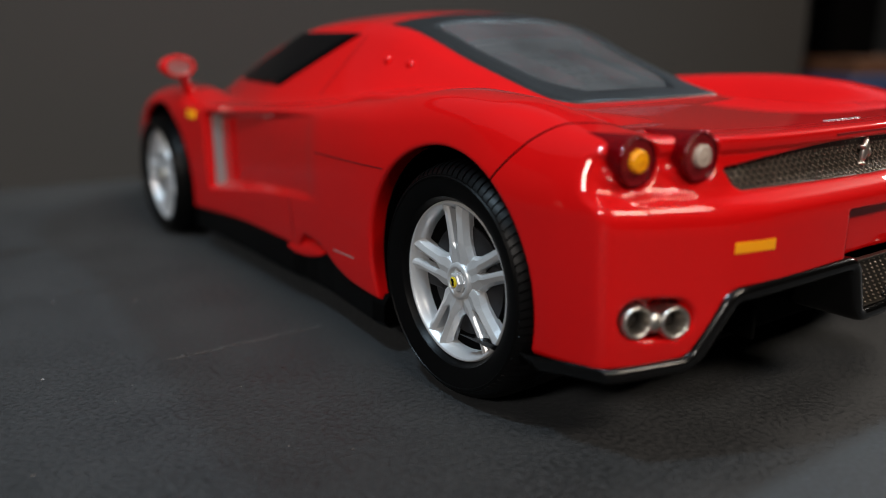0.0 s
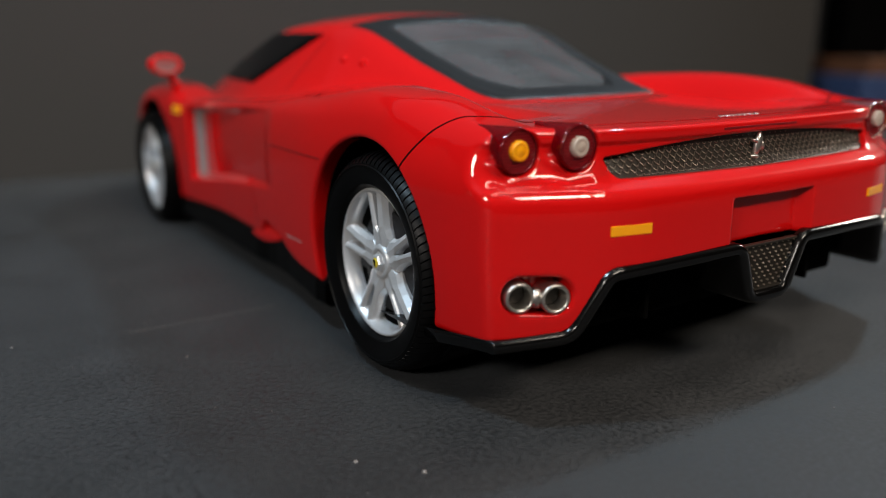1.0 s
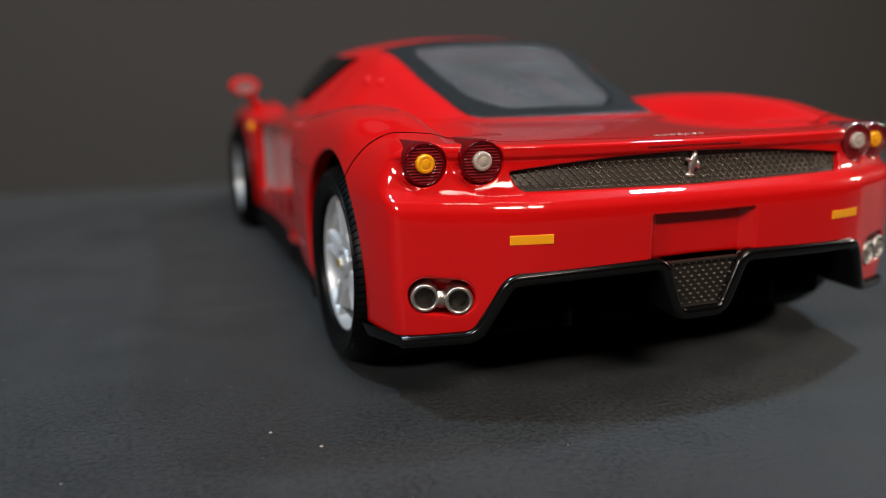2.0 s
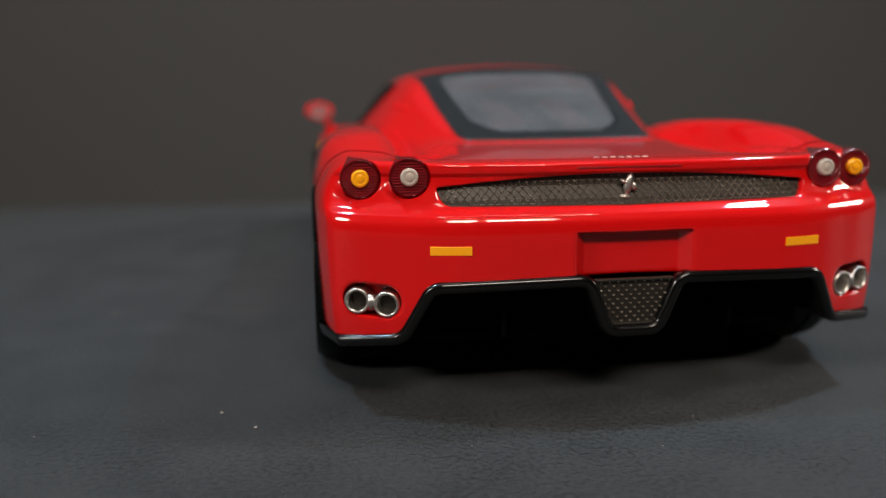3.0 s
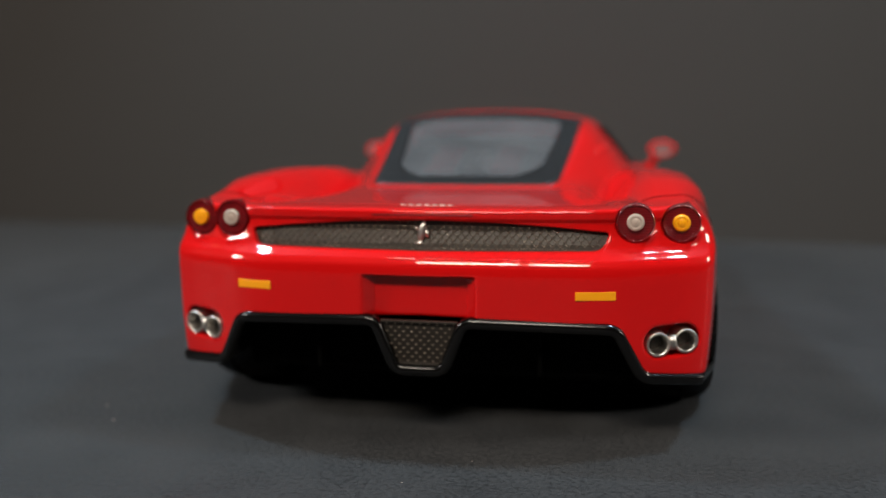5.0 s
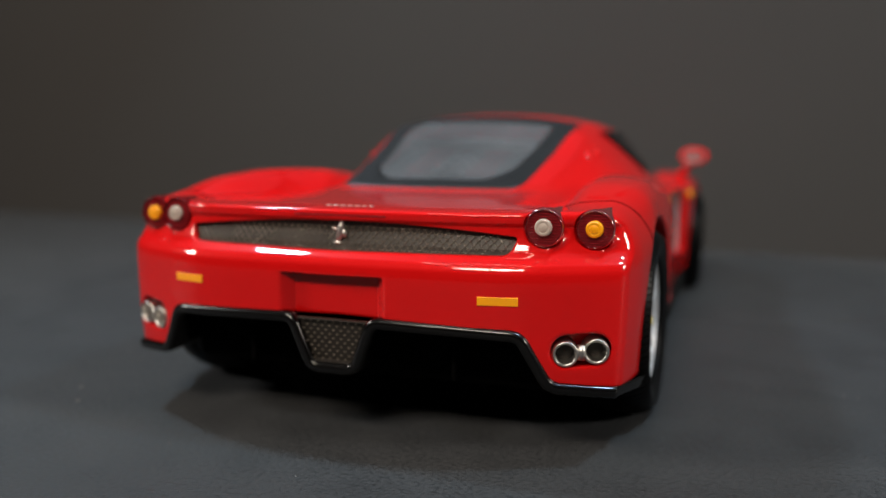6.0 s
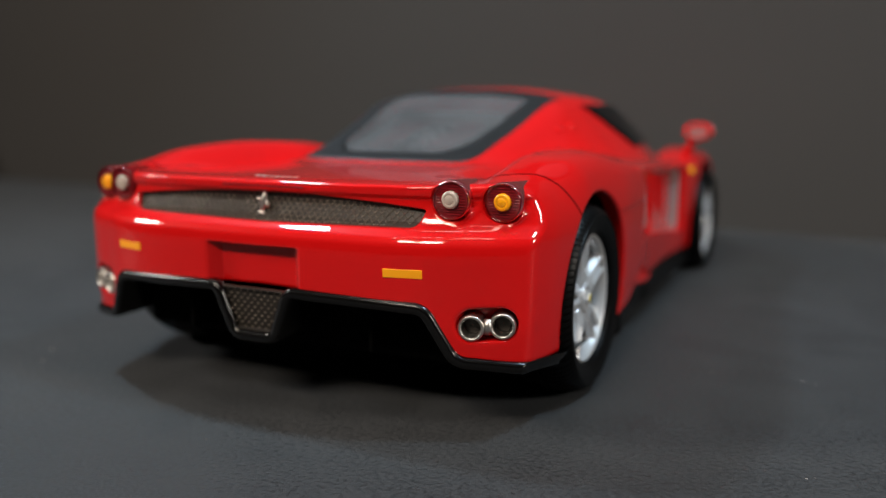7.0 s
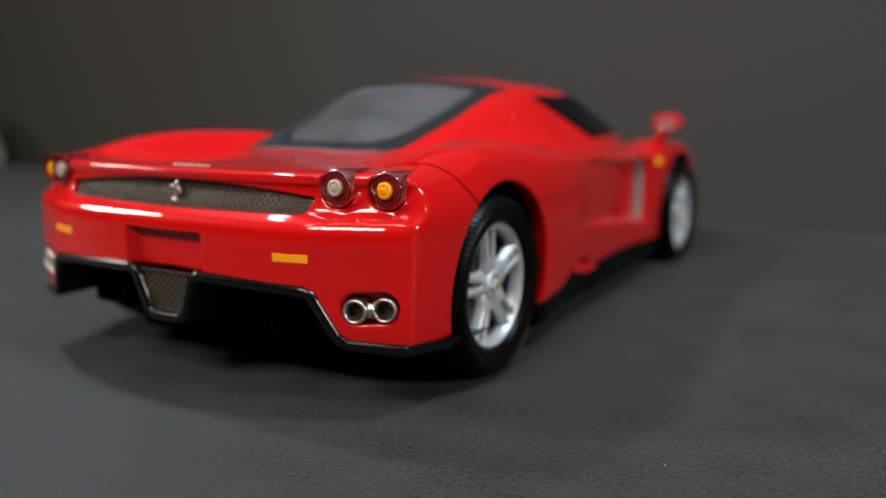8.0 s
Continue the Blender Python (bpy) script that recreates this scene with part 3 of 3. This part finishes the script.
for sign in (-1, 1):
    # mirrors on stalks
    pts, faces = lathe([(-0.075, 0.001), (-0.07, 0.03), (-0.03, 0.06), (0.03, 0.066), (0.055, 0.06), (0.06, 0.05), (0.048, 0.044), (0.048, 0.001)], 24, axis="y")
    pts = [(p[0] * 1.38, -p[1], p[2] * 0.86) for p in pts]
    mirror = part("wing_mirror", ([(p[0], p[1], p[2]) for p in pts], faces), PAINT, car, "red wing mirror on a stalk", smooth=True)
    mirror.location = Vector((sign * 0.975, 2.36, 0.912)) * SCALE
    part("mirror_glass", lathe([(-0.052, 0.001), (-0.054, 0.046)], 24, axis="y"), MIRROR, mirror, "silvered mirror glass").scale = (1.38, 1, 0.86)
    part("stalk", tube([(-sign * 0.03, 0.0, -0.04), (-sign * 0.06, 0.03, -0.10), (-sign * 0.12, 0.10, -0.17)], [0.022, 0.024, 0.045]), PAINT, mirror, smooth=True)

    # round rear lamps
    for cx0, cz0, tip, bulb in ((*LAMPS[0], (0.895, -0.415, 0.839), AMBER), (*LAMPS[1], (0.736, -0.463, 0.843), PALE)):
        cy0 = tail_y(cx0, cz0) - 0.030
        r = LENS
        pts, faces, n = [], [], 40
        rings = [(0.90, 0.010, 0.0), (0.93, 0.002, 0.0), (0.97, 0.003, 0.0), (1.005, 0.010, 0.0), (1.03, 0.022, 0.0), (1.02, 0.030, 0.25), (1.02, 0.030, 0.5), (1.02, 0.030, 0.75), (1.0, 0.030, 0.98)]
        for rr, dy, k in rings:
            for i in range(n):
                a = 2 * math.pi * i / n
                px, py, pz = cx0 + r * rr * math.cos(a), cy0 + dy, cz0 + r * rr * math.sin(a)
                pts.append((sign * (px + (tip[0] - px) * k), py + (tip[1] - py) * k, pz + (tip[2] - pz) * k))
        for t in range(len(rings) - 1):
            for i in range(n):
                j = (i + 1) % n
                faces.append((t * n + i, t * n + j, (t + 1) * n + j, (t + 1) * n + i))
        rear_lamp = part("rear_lamp", (pts, faces), REDLENS, car, "round dark red rear lamp, amber middle" if bulb == AMBER else "round dark red rear lamp, pale middle", smooth=True)
        for i in range(13):
            z = -0.054 + 0.009 * i
            half = math.sqrt(max(0.057 ** 2 - z * z, 0.0004))
            bm = bmesh.new()
            block(bm, (sign * cx0 - half, cy0 + 0.006, cz0 + z - 0.0014), (sign * cx0 + half, cy0 + 0.020, cz0 + z + 0.0014), 0.0008, 1)
            part("rib", bm, RIBS, rear_lamp)
        pts, faces = lathe([(0.013, 0.0605), (0.013, 0.001)], 32, axis="y")
        part("reflector", ([(p[0] + sign * cx0, p[1] + cy0 - 0.002, p[2] + cz0) for p in pts], faces), REFLECTOR, rear_lamp)
        pts, faces = lathe([(0.02, 0.029), (-0.002, 0.0285), (-0.0058, 0.026), (-0.0065, 0.018), (-0.0055, 0.0168), (-0.0055, 0.0152), (-0.0065, 0.014), (-0.007, 0.0005)], 32, axis="y")
        part("bulb", ([(p[0] + sign * cx0, p[1] + cy0, p[2] + cz0 + 0.002) for p in pts], faces), bulb, rear_lamp, "amber round lens" if bulb == AMBER else "pale round lens", smooth=True)

    # amber reflectors
    bm = bmesh.new()
    at = 0.594 if sign < 0 else 0.587
    x0, x1 = 0.536, 0.666
    way = math.degrees(math.atan2(tail_y(x1, 0.56) - tail_y(x0, 0.56), x1 - x0))
    block(bm, (-0.066, -0.0012, -0.0145), (0.066, 0.012, 0.0145), 0.002, 2, Matrix.Translation((sign * at, tail_y(at, 0.559), 0.559 - sign * 0.004)) @ Matrix.Rotation(math.radians(sign * way), 4, "Z"))
    part("side_reflector", bm, AMBER, car, "oblong amber reflector let into the bumper")

    # exhaust pipes
    pipes = []
    ends = []
    for px, pz in ((0.885, 0.389), (0.793, 0.382)):
        py = tail_y(px, pz) + 0.004
        ends.append((px, py, pz))
        p, f = lathe([(0.10, 0.042), (0.004, 0.0435), (-0.004, 0.042), (-0.007, 0.039), (-0.006, 0.034), (0.000, 0.031), (0.07, 0.030)], 36, axis="y")
        tilt = Matrix.Rotation(sign * math.radians(17), 4, "Z")
        pipes.append(([tilt @ Vector(q) + Vector((sign * px, py, pz)) for q in p], f))
    middle = Vector(ends[0]).lerp(Vector(ends[1]), 0.5)
    p, f = tube([(sign * middle.x, middle.y + 0.010, middle.z - 0.024), (sign * middle.x, middle.y + 0.008, middle.z), (sign * middle.x, middle.y + 0.010, middle.z + 0.024)], [0.014, 0.0175, 0.014], 12)
    exhaust = part("exhaust", joined(*pipes, (p, f)), CHROME, car, "chrome twin exhaust pipes", smooth=True)
    for px, py, pz in ends:
        p, f = lathe([(0.045, 0.001), (0.045, 0.029)], 24, axis="y")
        part("pipe_mouth", ([tilt @ Vector(q) + Vector((sign * px, py, pz)) for q in p], f), PLATE, exhaust)

    # grey vent behind the front wheel and amber marker
    rows = []
    for i in range(13):
        t = i / 12
        z = 0.335 + 0.395 * t
        back = 2.035 - 0.02 * t - 0.10 * max(0, t - 0.8)
        rows.append([(sign * x, y, z) for x, y in ((0.845, back + 0.01), (0.875, back - 0.004), (0.915, back + 0.02), (0.918, back + 0.05), (0.845, back + 0.05))])
    part("side_vent", section_loft(rows), GREY, car, "grey vent strip behind the front wheel")

# grille: dark backing with a lattice of crossed bars
def grille_y(x, z):
    return tail_y(x, z) + 0.020


pts, faces = [], []
for i in range(41):
    x = -0.63 + 1.26 * i / 40
    pts += [(x, grille_y(x, z) + 0.003, z) for z in (0.680, 0.71, 0.75, 0.795)]
faces = [(4 * i + k, 4 * i + k + 1, 4 * i + k + 5, 4 * i + k + 4) for i in range(40) for k in range(3)]
grille = part("grille", (pts, faces), PLATE, car, "dark bronze-grey mesh grille across the tail")


def lattice(inside, y_of, x_low, x_high, z_low, z_high, pitch, rise, thick, wide=0.46):
    """Expanded metal: rows of small hanging loops, each row set half a step over."""
    shapes, row, z = [], 0, z_low
    while z < z_high:
        x = x_low + (pitch / 2 if row % 2 else 0)
        while x < x_high:
            run = []
            for k in range(9):
                u = -1 + k / 4
                px, pz = x + u * pitch * wide, z + rise * 1.7 * wide * abs(u) ** 1.5
                if inside(px, pz) < -0.004:
                    run.append((px, y_of(px, pz) - 0.0045 * (1 - abs(u)), pz))
            if len(run) > 2:
                shapes.append(tube(run, [thick * (1.15 - 0.5 * abs(q[0] - x) / (pitch * 0.5)) for q in run], 5))
            x += pitch
        z += rise
        row += 1
    return joined(*shapes)


part("mesh", lattice(lambda x, z: float(grille_edge(np.float64(x), np.float64(z))), grille_y, -0.63, 0.63, 0.676, 0.795, 0.0268, 0.0145, 0.0016, 0.42), MESH, grille, "bronze-grey diamond mesh", smooth=True)
# badge: a plain upright metal shape
yb = grille_y(0, 0.74) - 0.014
blobs = []
for x, z, rx, rz, tilt in ((0.0, 0.744, 0.010, 0.030, 0.30), (-0.008, 0.716, 0.013, 0.006, 0.15), (0.013, 0.740, 0.006, 0.013, -0.3), (-0.013, 0.752, 0.009, 0.005, 0.5)):
    p, f = lathe([(-0.008, 0.001), (-0.006, 0.6), (0.0, 1.0), (0.008, 0.9)], 16, axis="y")
    c, s = math.cos(tilt), math.sin(tilt)
    blobs.append(([(x * 1.35 + q[0] * rx * 1.5 * c + q[2] * rz * s, yb + q[1], 0.741 + (z - 0.738 - q[0] * rx * s + q[2] * rz * c) * 1.35) for q in p], f))
part("badge", joined(*blobs), CHROME, grille, "small bright metal badge", smooth=True)

# slot of the high brake lamp
bm = bmesh.new()
block(bm, (-0.175, tail_y(0, 0.808) - 0.0008, 0.8045), (0.175, tail_y(0, 0.808) + 0.02, 0.8105), 0.001)
part("brake_lamp", bm, SLOT, car, "thin dark red brake lamp slot")
# lettering strip on the deck, as plain bars
for i in range(7):
    bm = bmesh.new()
    x = -0.084 + 0.028 * i
    z = float(top(np.float64(x), np.float64(-0.585)))
    block(bm, (x - 0.009, -0.590, z - 0.006), (x + 0.009, -0.575, z + 0.0025), 0.002)
    part("lettering_bar", bm, CHROME, car, "small chrome bar of lettering")


# diffuser
def smooth_path(*knots, steps=12):
    """A rounded line through a few corner points (x, z)."""
    k = [Vector(q) for q in knots]
    out = [k[0]]
    for a, b, c in zip(k, k[1:], k[2:]):
        r = min(0.036, (b - a).length * 0.45, (c - b).length * 0.45)
        p, q = b + (a - b).normalized() * r, b + (c - b).normalized() * r
        for i in range(steps + 1):
            t = i / steps
            out.append(p * (1 - t) ** 2 + b * 2 * t * (1 - t) + q * t * t)
    out.append(k[-1])
    return out


trim = smooth_path((-1.005, 0.235), (-0.950, 0.250), (-0.745, 0.272), (-0.655, 0.446), (-0.150, 0.458), (-0.083, 0.285), (0.083, 0.285), (0.150, 0.458), (0.655, 0.446), (0.745, 0.272), (0.950, 0.250), (1.005, 0.235))
rows = []
for i, q in enumerate(trim):
    way = (trim[min(i + 1, len(trim) - 1)] - trim[max(i - 1, 0)]).normalized()
    out = Vector((-way.y, way.x))
    x, z = q
    y = (tail_y(x, max(z, 0.30)) if abs(x) < 0.951 else -0.553 + (abs(x) - 0.951) / 0.054 * 0.177) - 0.012
    ring = []
    for o, d in ((0.017, 0.030), (0.017, 0.004), (0.008, -0.006), (-0.012, -0.006), (-0.020, 0.002), (-0.024, 0.020), (-0.024, 0.36)):
        ring.append((x + out.x * o, y + d, z + out.y * o))
    rows.append(ring)
diffuser = part("diffuser", section_loft(rows, closed=False), BLACK, car, "glossy black rear diffuser with twin tunnels", smooth=True)
for sign in (-1, 1):
    bm = bmesh.new()
    block(bm, (sign * 0.40 - 0.008, -0.62, 0.24), (sign * 0.40 + 0.008, -0.36, 0.45), 0.005)
    part("fin", bm, MATT, diffuser)
bm = bmesh.new()
block(bm, (-0.715, -0.52, 0.205), (0.715, -0.33, 0.465), 0.02)
for sign in (-1, 1):
    block(bm, (sign * 0.825 - 0.125, -0.45, 0.262), (sign * 0.825 + 0.105, -0.37, 0.31), 0.01)
part("back_plate", bm, MATT, diffuser)


def keel_edge(x, z):
    a = abs(x)
    return max(a - (0.078 + (z - 0.30) * 0.36), z - 0.452, 0.300 - z)


def keel_y(x, z):
    return -0.738


pts = [(-0.135, -0.735, 0.455), (0.135, -0.735, 0.455), (0.078, -0.728, 0.29), (-0.078, -0.728, 0.29)]
part("keel", (pts, [(0, 1, 2, 3)]), PLATE, diffuser)
part("mesh", lattice(keel_edge, keel_y, -0.14, 0.14, 0.300, 0.452, 0.029, 0.0145, 0.0017, 0.13), MESH, diffuser, "dark mesh insert", smooth=True)


for z0, z1, half in ((0.448, 0.456, 0.133), (0.303, 0.309, 0.080), (0.282, 0.290, 0.074)):
    bm = bmesh.new()
    block(bm, (-half, -0.745, z0), (half, -0.725, z1), 0.002)
    part("keel_lip", bm, PLATE, diffuser)


# ---- seams between the panels ----
def seam(name, line, width=0.0026, mat=None):
    """A fine dark groove laid along the surface between a few marks."""
    marks = np.array([m for a, b in zip(line, line[1:]) for m in np.linspace(a, b, 13)[:-1]] + [line[-1]], float)
    for _ in range(2):
        marks = settle(marks, 4, 0.05)
    n = slope_of(marks[:, 0], marks[:, 1], marks[:, 2])
    n /= np.linalg.norm(n, axis=1)[:, None]
    way = np.gradient(marks, axis=0)
    across = np.cross(n, way)
    across /= np.maximum(np.linalg.norm(across, axis=1), 1e-9)[:, None]
    pts, faces = [], []
    for p, a, up in zip(marks, across, n):
        pts += [p - a * width - up * 0.004, p - a * width + up * 0.0012, p + a * width + up * 0.0012, p + a * width - up * 0.004]
    for i in range(len(marks) - 1):
        for k in range(3):
            faces.append((4 * i + k, 4 * i + k + 1, 4 * i + 5 + k, 4 * i + 4 + k))
    return part(name, (pts, faces), mat or MATT, car, "fine dark gap between panels", smooth=False)


for sign in (-1, 1):
    seam("panel_gap", [(sign * 1.0, -0.175, 0.69), (sign * 0.975, -0.235, 0.755), (sign * 0.94, -0.30, 0.82), (sign * 0.86, -0.36, 0.845), (sign * 0.74, -0.41, 0.84), (sign * 0.67, -0.45, 0.835)])
    seam("panel_gap", [(sign * 1.01, 0.352, 0.657), (sign * 1.005, 0.60, 0.653), (sign * 0.99, 0.86, 0.65)], 0.0026, SLOT)
    seam("panel_gap", [(sign * 0.97, 1.135, 0.415), (sign * 0.965, 1.13, 0.34), (sign * 0.96, 1.125, 0.27)], 0.0026, SLOT)
for sign in (-1, 1):
    seam("panel_gap", [(sign * 0.575, 1.17, 1.07), (sign * 0.66, 1.21, 0.95), (sign * 0.76, 1.25, 0.83)], 0.0022, SLOT)
seam("panel_gap", [(-0.66, -0.45, 0.83), (-0.62, -0.56, 0.826), (-0.3, -0.60, 0.83), (0, -0.61, 0.83), (0.3, -0.60, 0.83), (0.62, -0.56, 0.826), (0.66, -0.45, 0.83)], 0.002, SLOT)


# ---- small parts of the body ----
def on_surface(x, y, z):
    p = settle(np.array([[x, y, z]], float), 5, 0.05)[0]
    n = slope_of(p[:1], p[1:2], p[2:3])[0]
    return Vector(p), Vector(n).normalized()


for sign in (-1, 1):
    for x, y, z in ((0.593, 0.964, 0.967), (0.538, 0.861, 0.930)):
        p, n = on_surface(sign * x, y, z)
        pts, faces = lathe([(-0.004, 0.019), (0.004, 0.018), (0.011, 0.013), (0.014, 0.006), (0.0145, 0.0005)], 20)
        turn = n.to_track_quat("X", "Z").to_matrix()
        part("rivet", ([turn @ Vector(q) + p for q in pts], faces), PAINT, car, smooth=True)
    p, n = on_surface(sign * 0.97, 2.20, 0.685)
    bm = bmesh.new()
    block(bm, (-0.008, -0.045, -0.022), (0.010, 0.045, 0.022), 0.005, 2, Matrix.Translation(p) @ n.to_track_quat("X", "Z").to_matrix().to_4x4())
    part("side_marker", bm, AMBER, car, "small amber side marker")
    bm = bmesh.new()
    z = float(top(np.float64(0.59), np.float64(0.06)))
    block(bm, (sign * 0.59 - 0.034, 0.01, z - 0.03), (sign * 0.59 + 0.034, 0.11, z + 0.020), 0.016, 4)
    catch = part("lid_catch", bm, BLACK, car, "small black lid catch beside the cabin", smooth=True)
    pts, faces = lathe([(-0.006, 0.017), (0.002, 0.016), (0.006, 0.011), (0.007, 0.0005)], 16)
    part("pin", ([(sign * 0.59 + p[1], 0.014 - p[0], z + 0.006 + p[2]) for p in pts], faces), CHROME, catch, "bright metal pin", smooth=True)

# a grey scuff in the paint ahead of the rear wheel, and the scoops that cut into the sills
bm = bmesh.new()
for k in range(7):
    p, n = on_surface(-0.97, 0.725 - 0.023 * k, 0.306 + 0.001 * k)
    block(bm, (-0.002, -0.014, -0.0022), (0.0012, 0.014, 0.0022), 0.0, 1, Matrix.Translation(p) @ n.to_track_quat("X", "Z").to_matrix().to_4x4())
part("scuff", bm, GREY, car, "small grey scuff in the red paint")
for sign in (-1, 1):
    rows = []
    for y, low, high in ((0.855, 0.262, 0.272), (0.90, 0.240, 0.285), (0.97, 0.222, 0.290), (1.04, 0.210, 0.284), (1.11, 0.207, 0.268), (1.17, 0.214, 0.250), (1.19, 0.222, 0.240)):
        rows.append([(sign * x, y, z) for x, z in ((0.93, high), (0.946, high), (0.956, (low + high) / 2), (0.962, low + 0.006), (0.958, low), (0.93, low))])
    part("side_scoop", section_loft(rows), PAINT, car, "red scooped edge above the sill", smooth=True)

# ---- things beyond the board ----
for name, low, high, mat, label, category, turn in (
    ("book", (-0.05, -0.05, 0.0), (0.05, 0.05, 0.031), BLUE, "dark blue closed book lying on the table", "book", -14),
    ("book", (-0.036, -0.036, 0.031), (0.052, 0.045, 0.043), BROWN, "worn brown book lying on another book", "book", -10),
    ("box", (-0.029, -0.012, 0.043), (0.014, 0.014, 0.089), MATT, "small black box standing on the books", "box", -16),
):
    bm = bmesh.new()
    block(bm, low, high, 0.0008)
    thing = tagged(part(name, bm, mat, scale=1.0), label, category)
    thing.matrix_world = pose(0.500, 0.235, 0, 0, 0, turn)
pot = part("pot", lathe([(0.0, 0.001), (0.0, 0.030), (0.008, 0.031), (0.040, 0.022), (0.052, 0.020), (0.052, 0.017), (0.010, 0.024), (0.010, 0.001)], 40, axis="y"), PALEPOT, scale=1.0, smooth=True)
pot.data.transform(Matrix.Rotation(math.pi / 2, 4, "X"))
pot.location = (-0.590, 0.262, 0.0)
tagged(pot, "small off-white tapered pot beside the board", "pot")

# ---- dust and a scratch on the card ----
rng = random.Random(7)
specks = []
for i in range(90):
    if i < 2:
        x, y, r = ((-1.351, -0.509, 0.0055), (-1.231, -0.652, 0.006))[i]
    else:
        x, y, r = rng.uniform(-4.5, 4.0), rng.uniform(-1.7, 3.0), rng.uniform(0.0012, 0.0032)
        if abs(x) < 1.0 and y > -0.75:
            x += math.copysign(1.3, x)
    p, f = lathe([(0.0, r), (r * 0.5, r * 0.7), (r * 0.7, r * 0.02)], 6, axis="y")
    a, stretch = rng.uniform(0, 3.1), rng.uniform(1, 2.2)
    specks.append(([(x + (q[0] * math.cos(a) - q[2] * math.sin(a)) * stretch, y + q[0] * math.sin(a) + q[2] * math.cos(a), q[1]) for q in p], f))
tagged(part("dust", joined(*specks), GREY), "pale specks of dust scattered on the card", "dust", kind="stuff")

bm = bmesh.new()
for i in range(40):
    x = -1.60 + 0.57 * i / 39
    y = 0.808 + 0.004 * math.sin(i * 0.5) + rng.uniform(-0.002, 0.002)
    block(bm, (x, y - rng.uniform(0.001, 0.006), 0.0002), (x + rng.uniform(0.010, 0.026), y + rng.uniform(0.001, 0.006), 0.0006), 0.0)
tagged(part("scratch", bm, SCUFF), "faint pale scratch in the card", "scratch", kind="stuff")
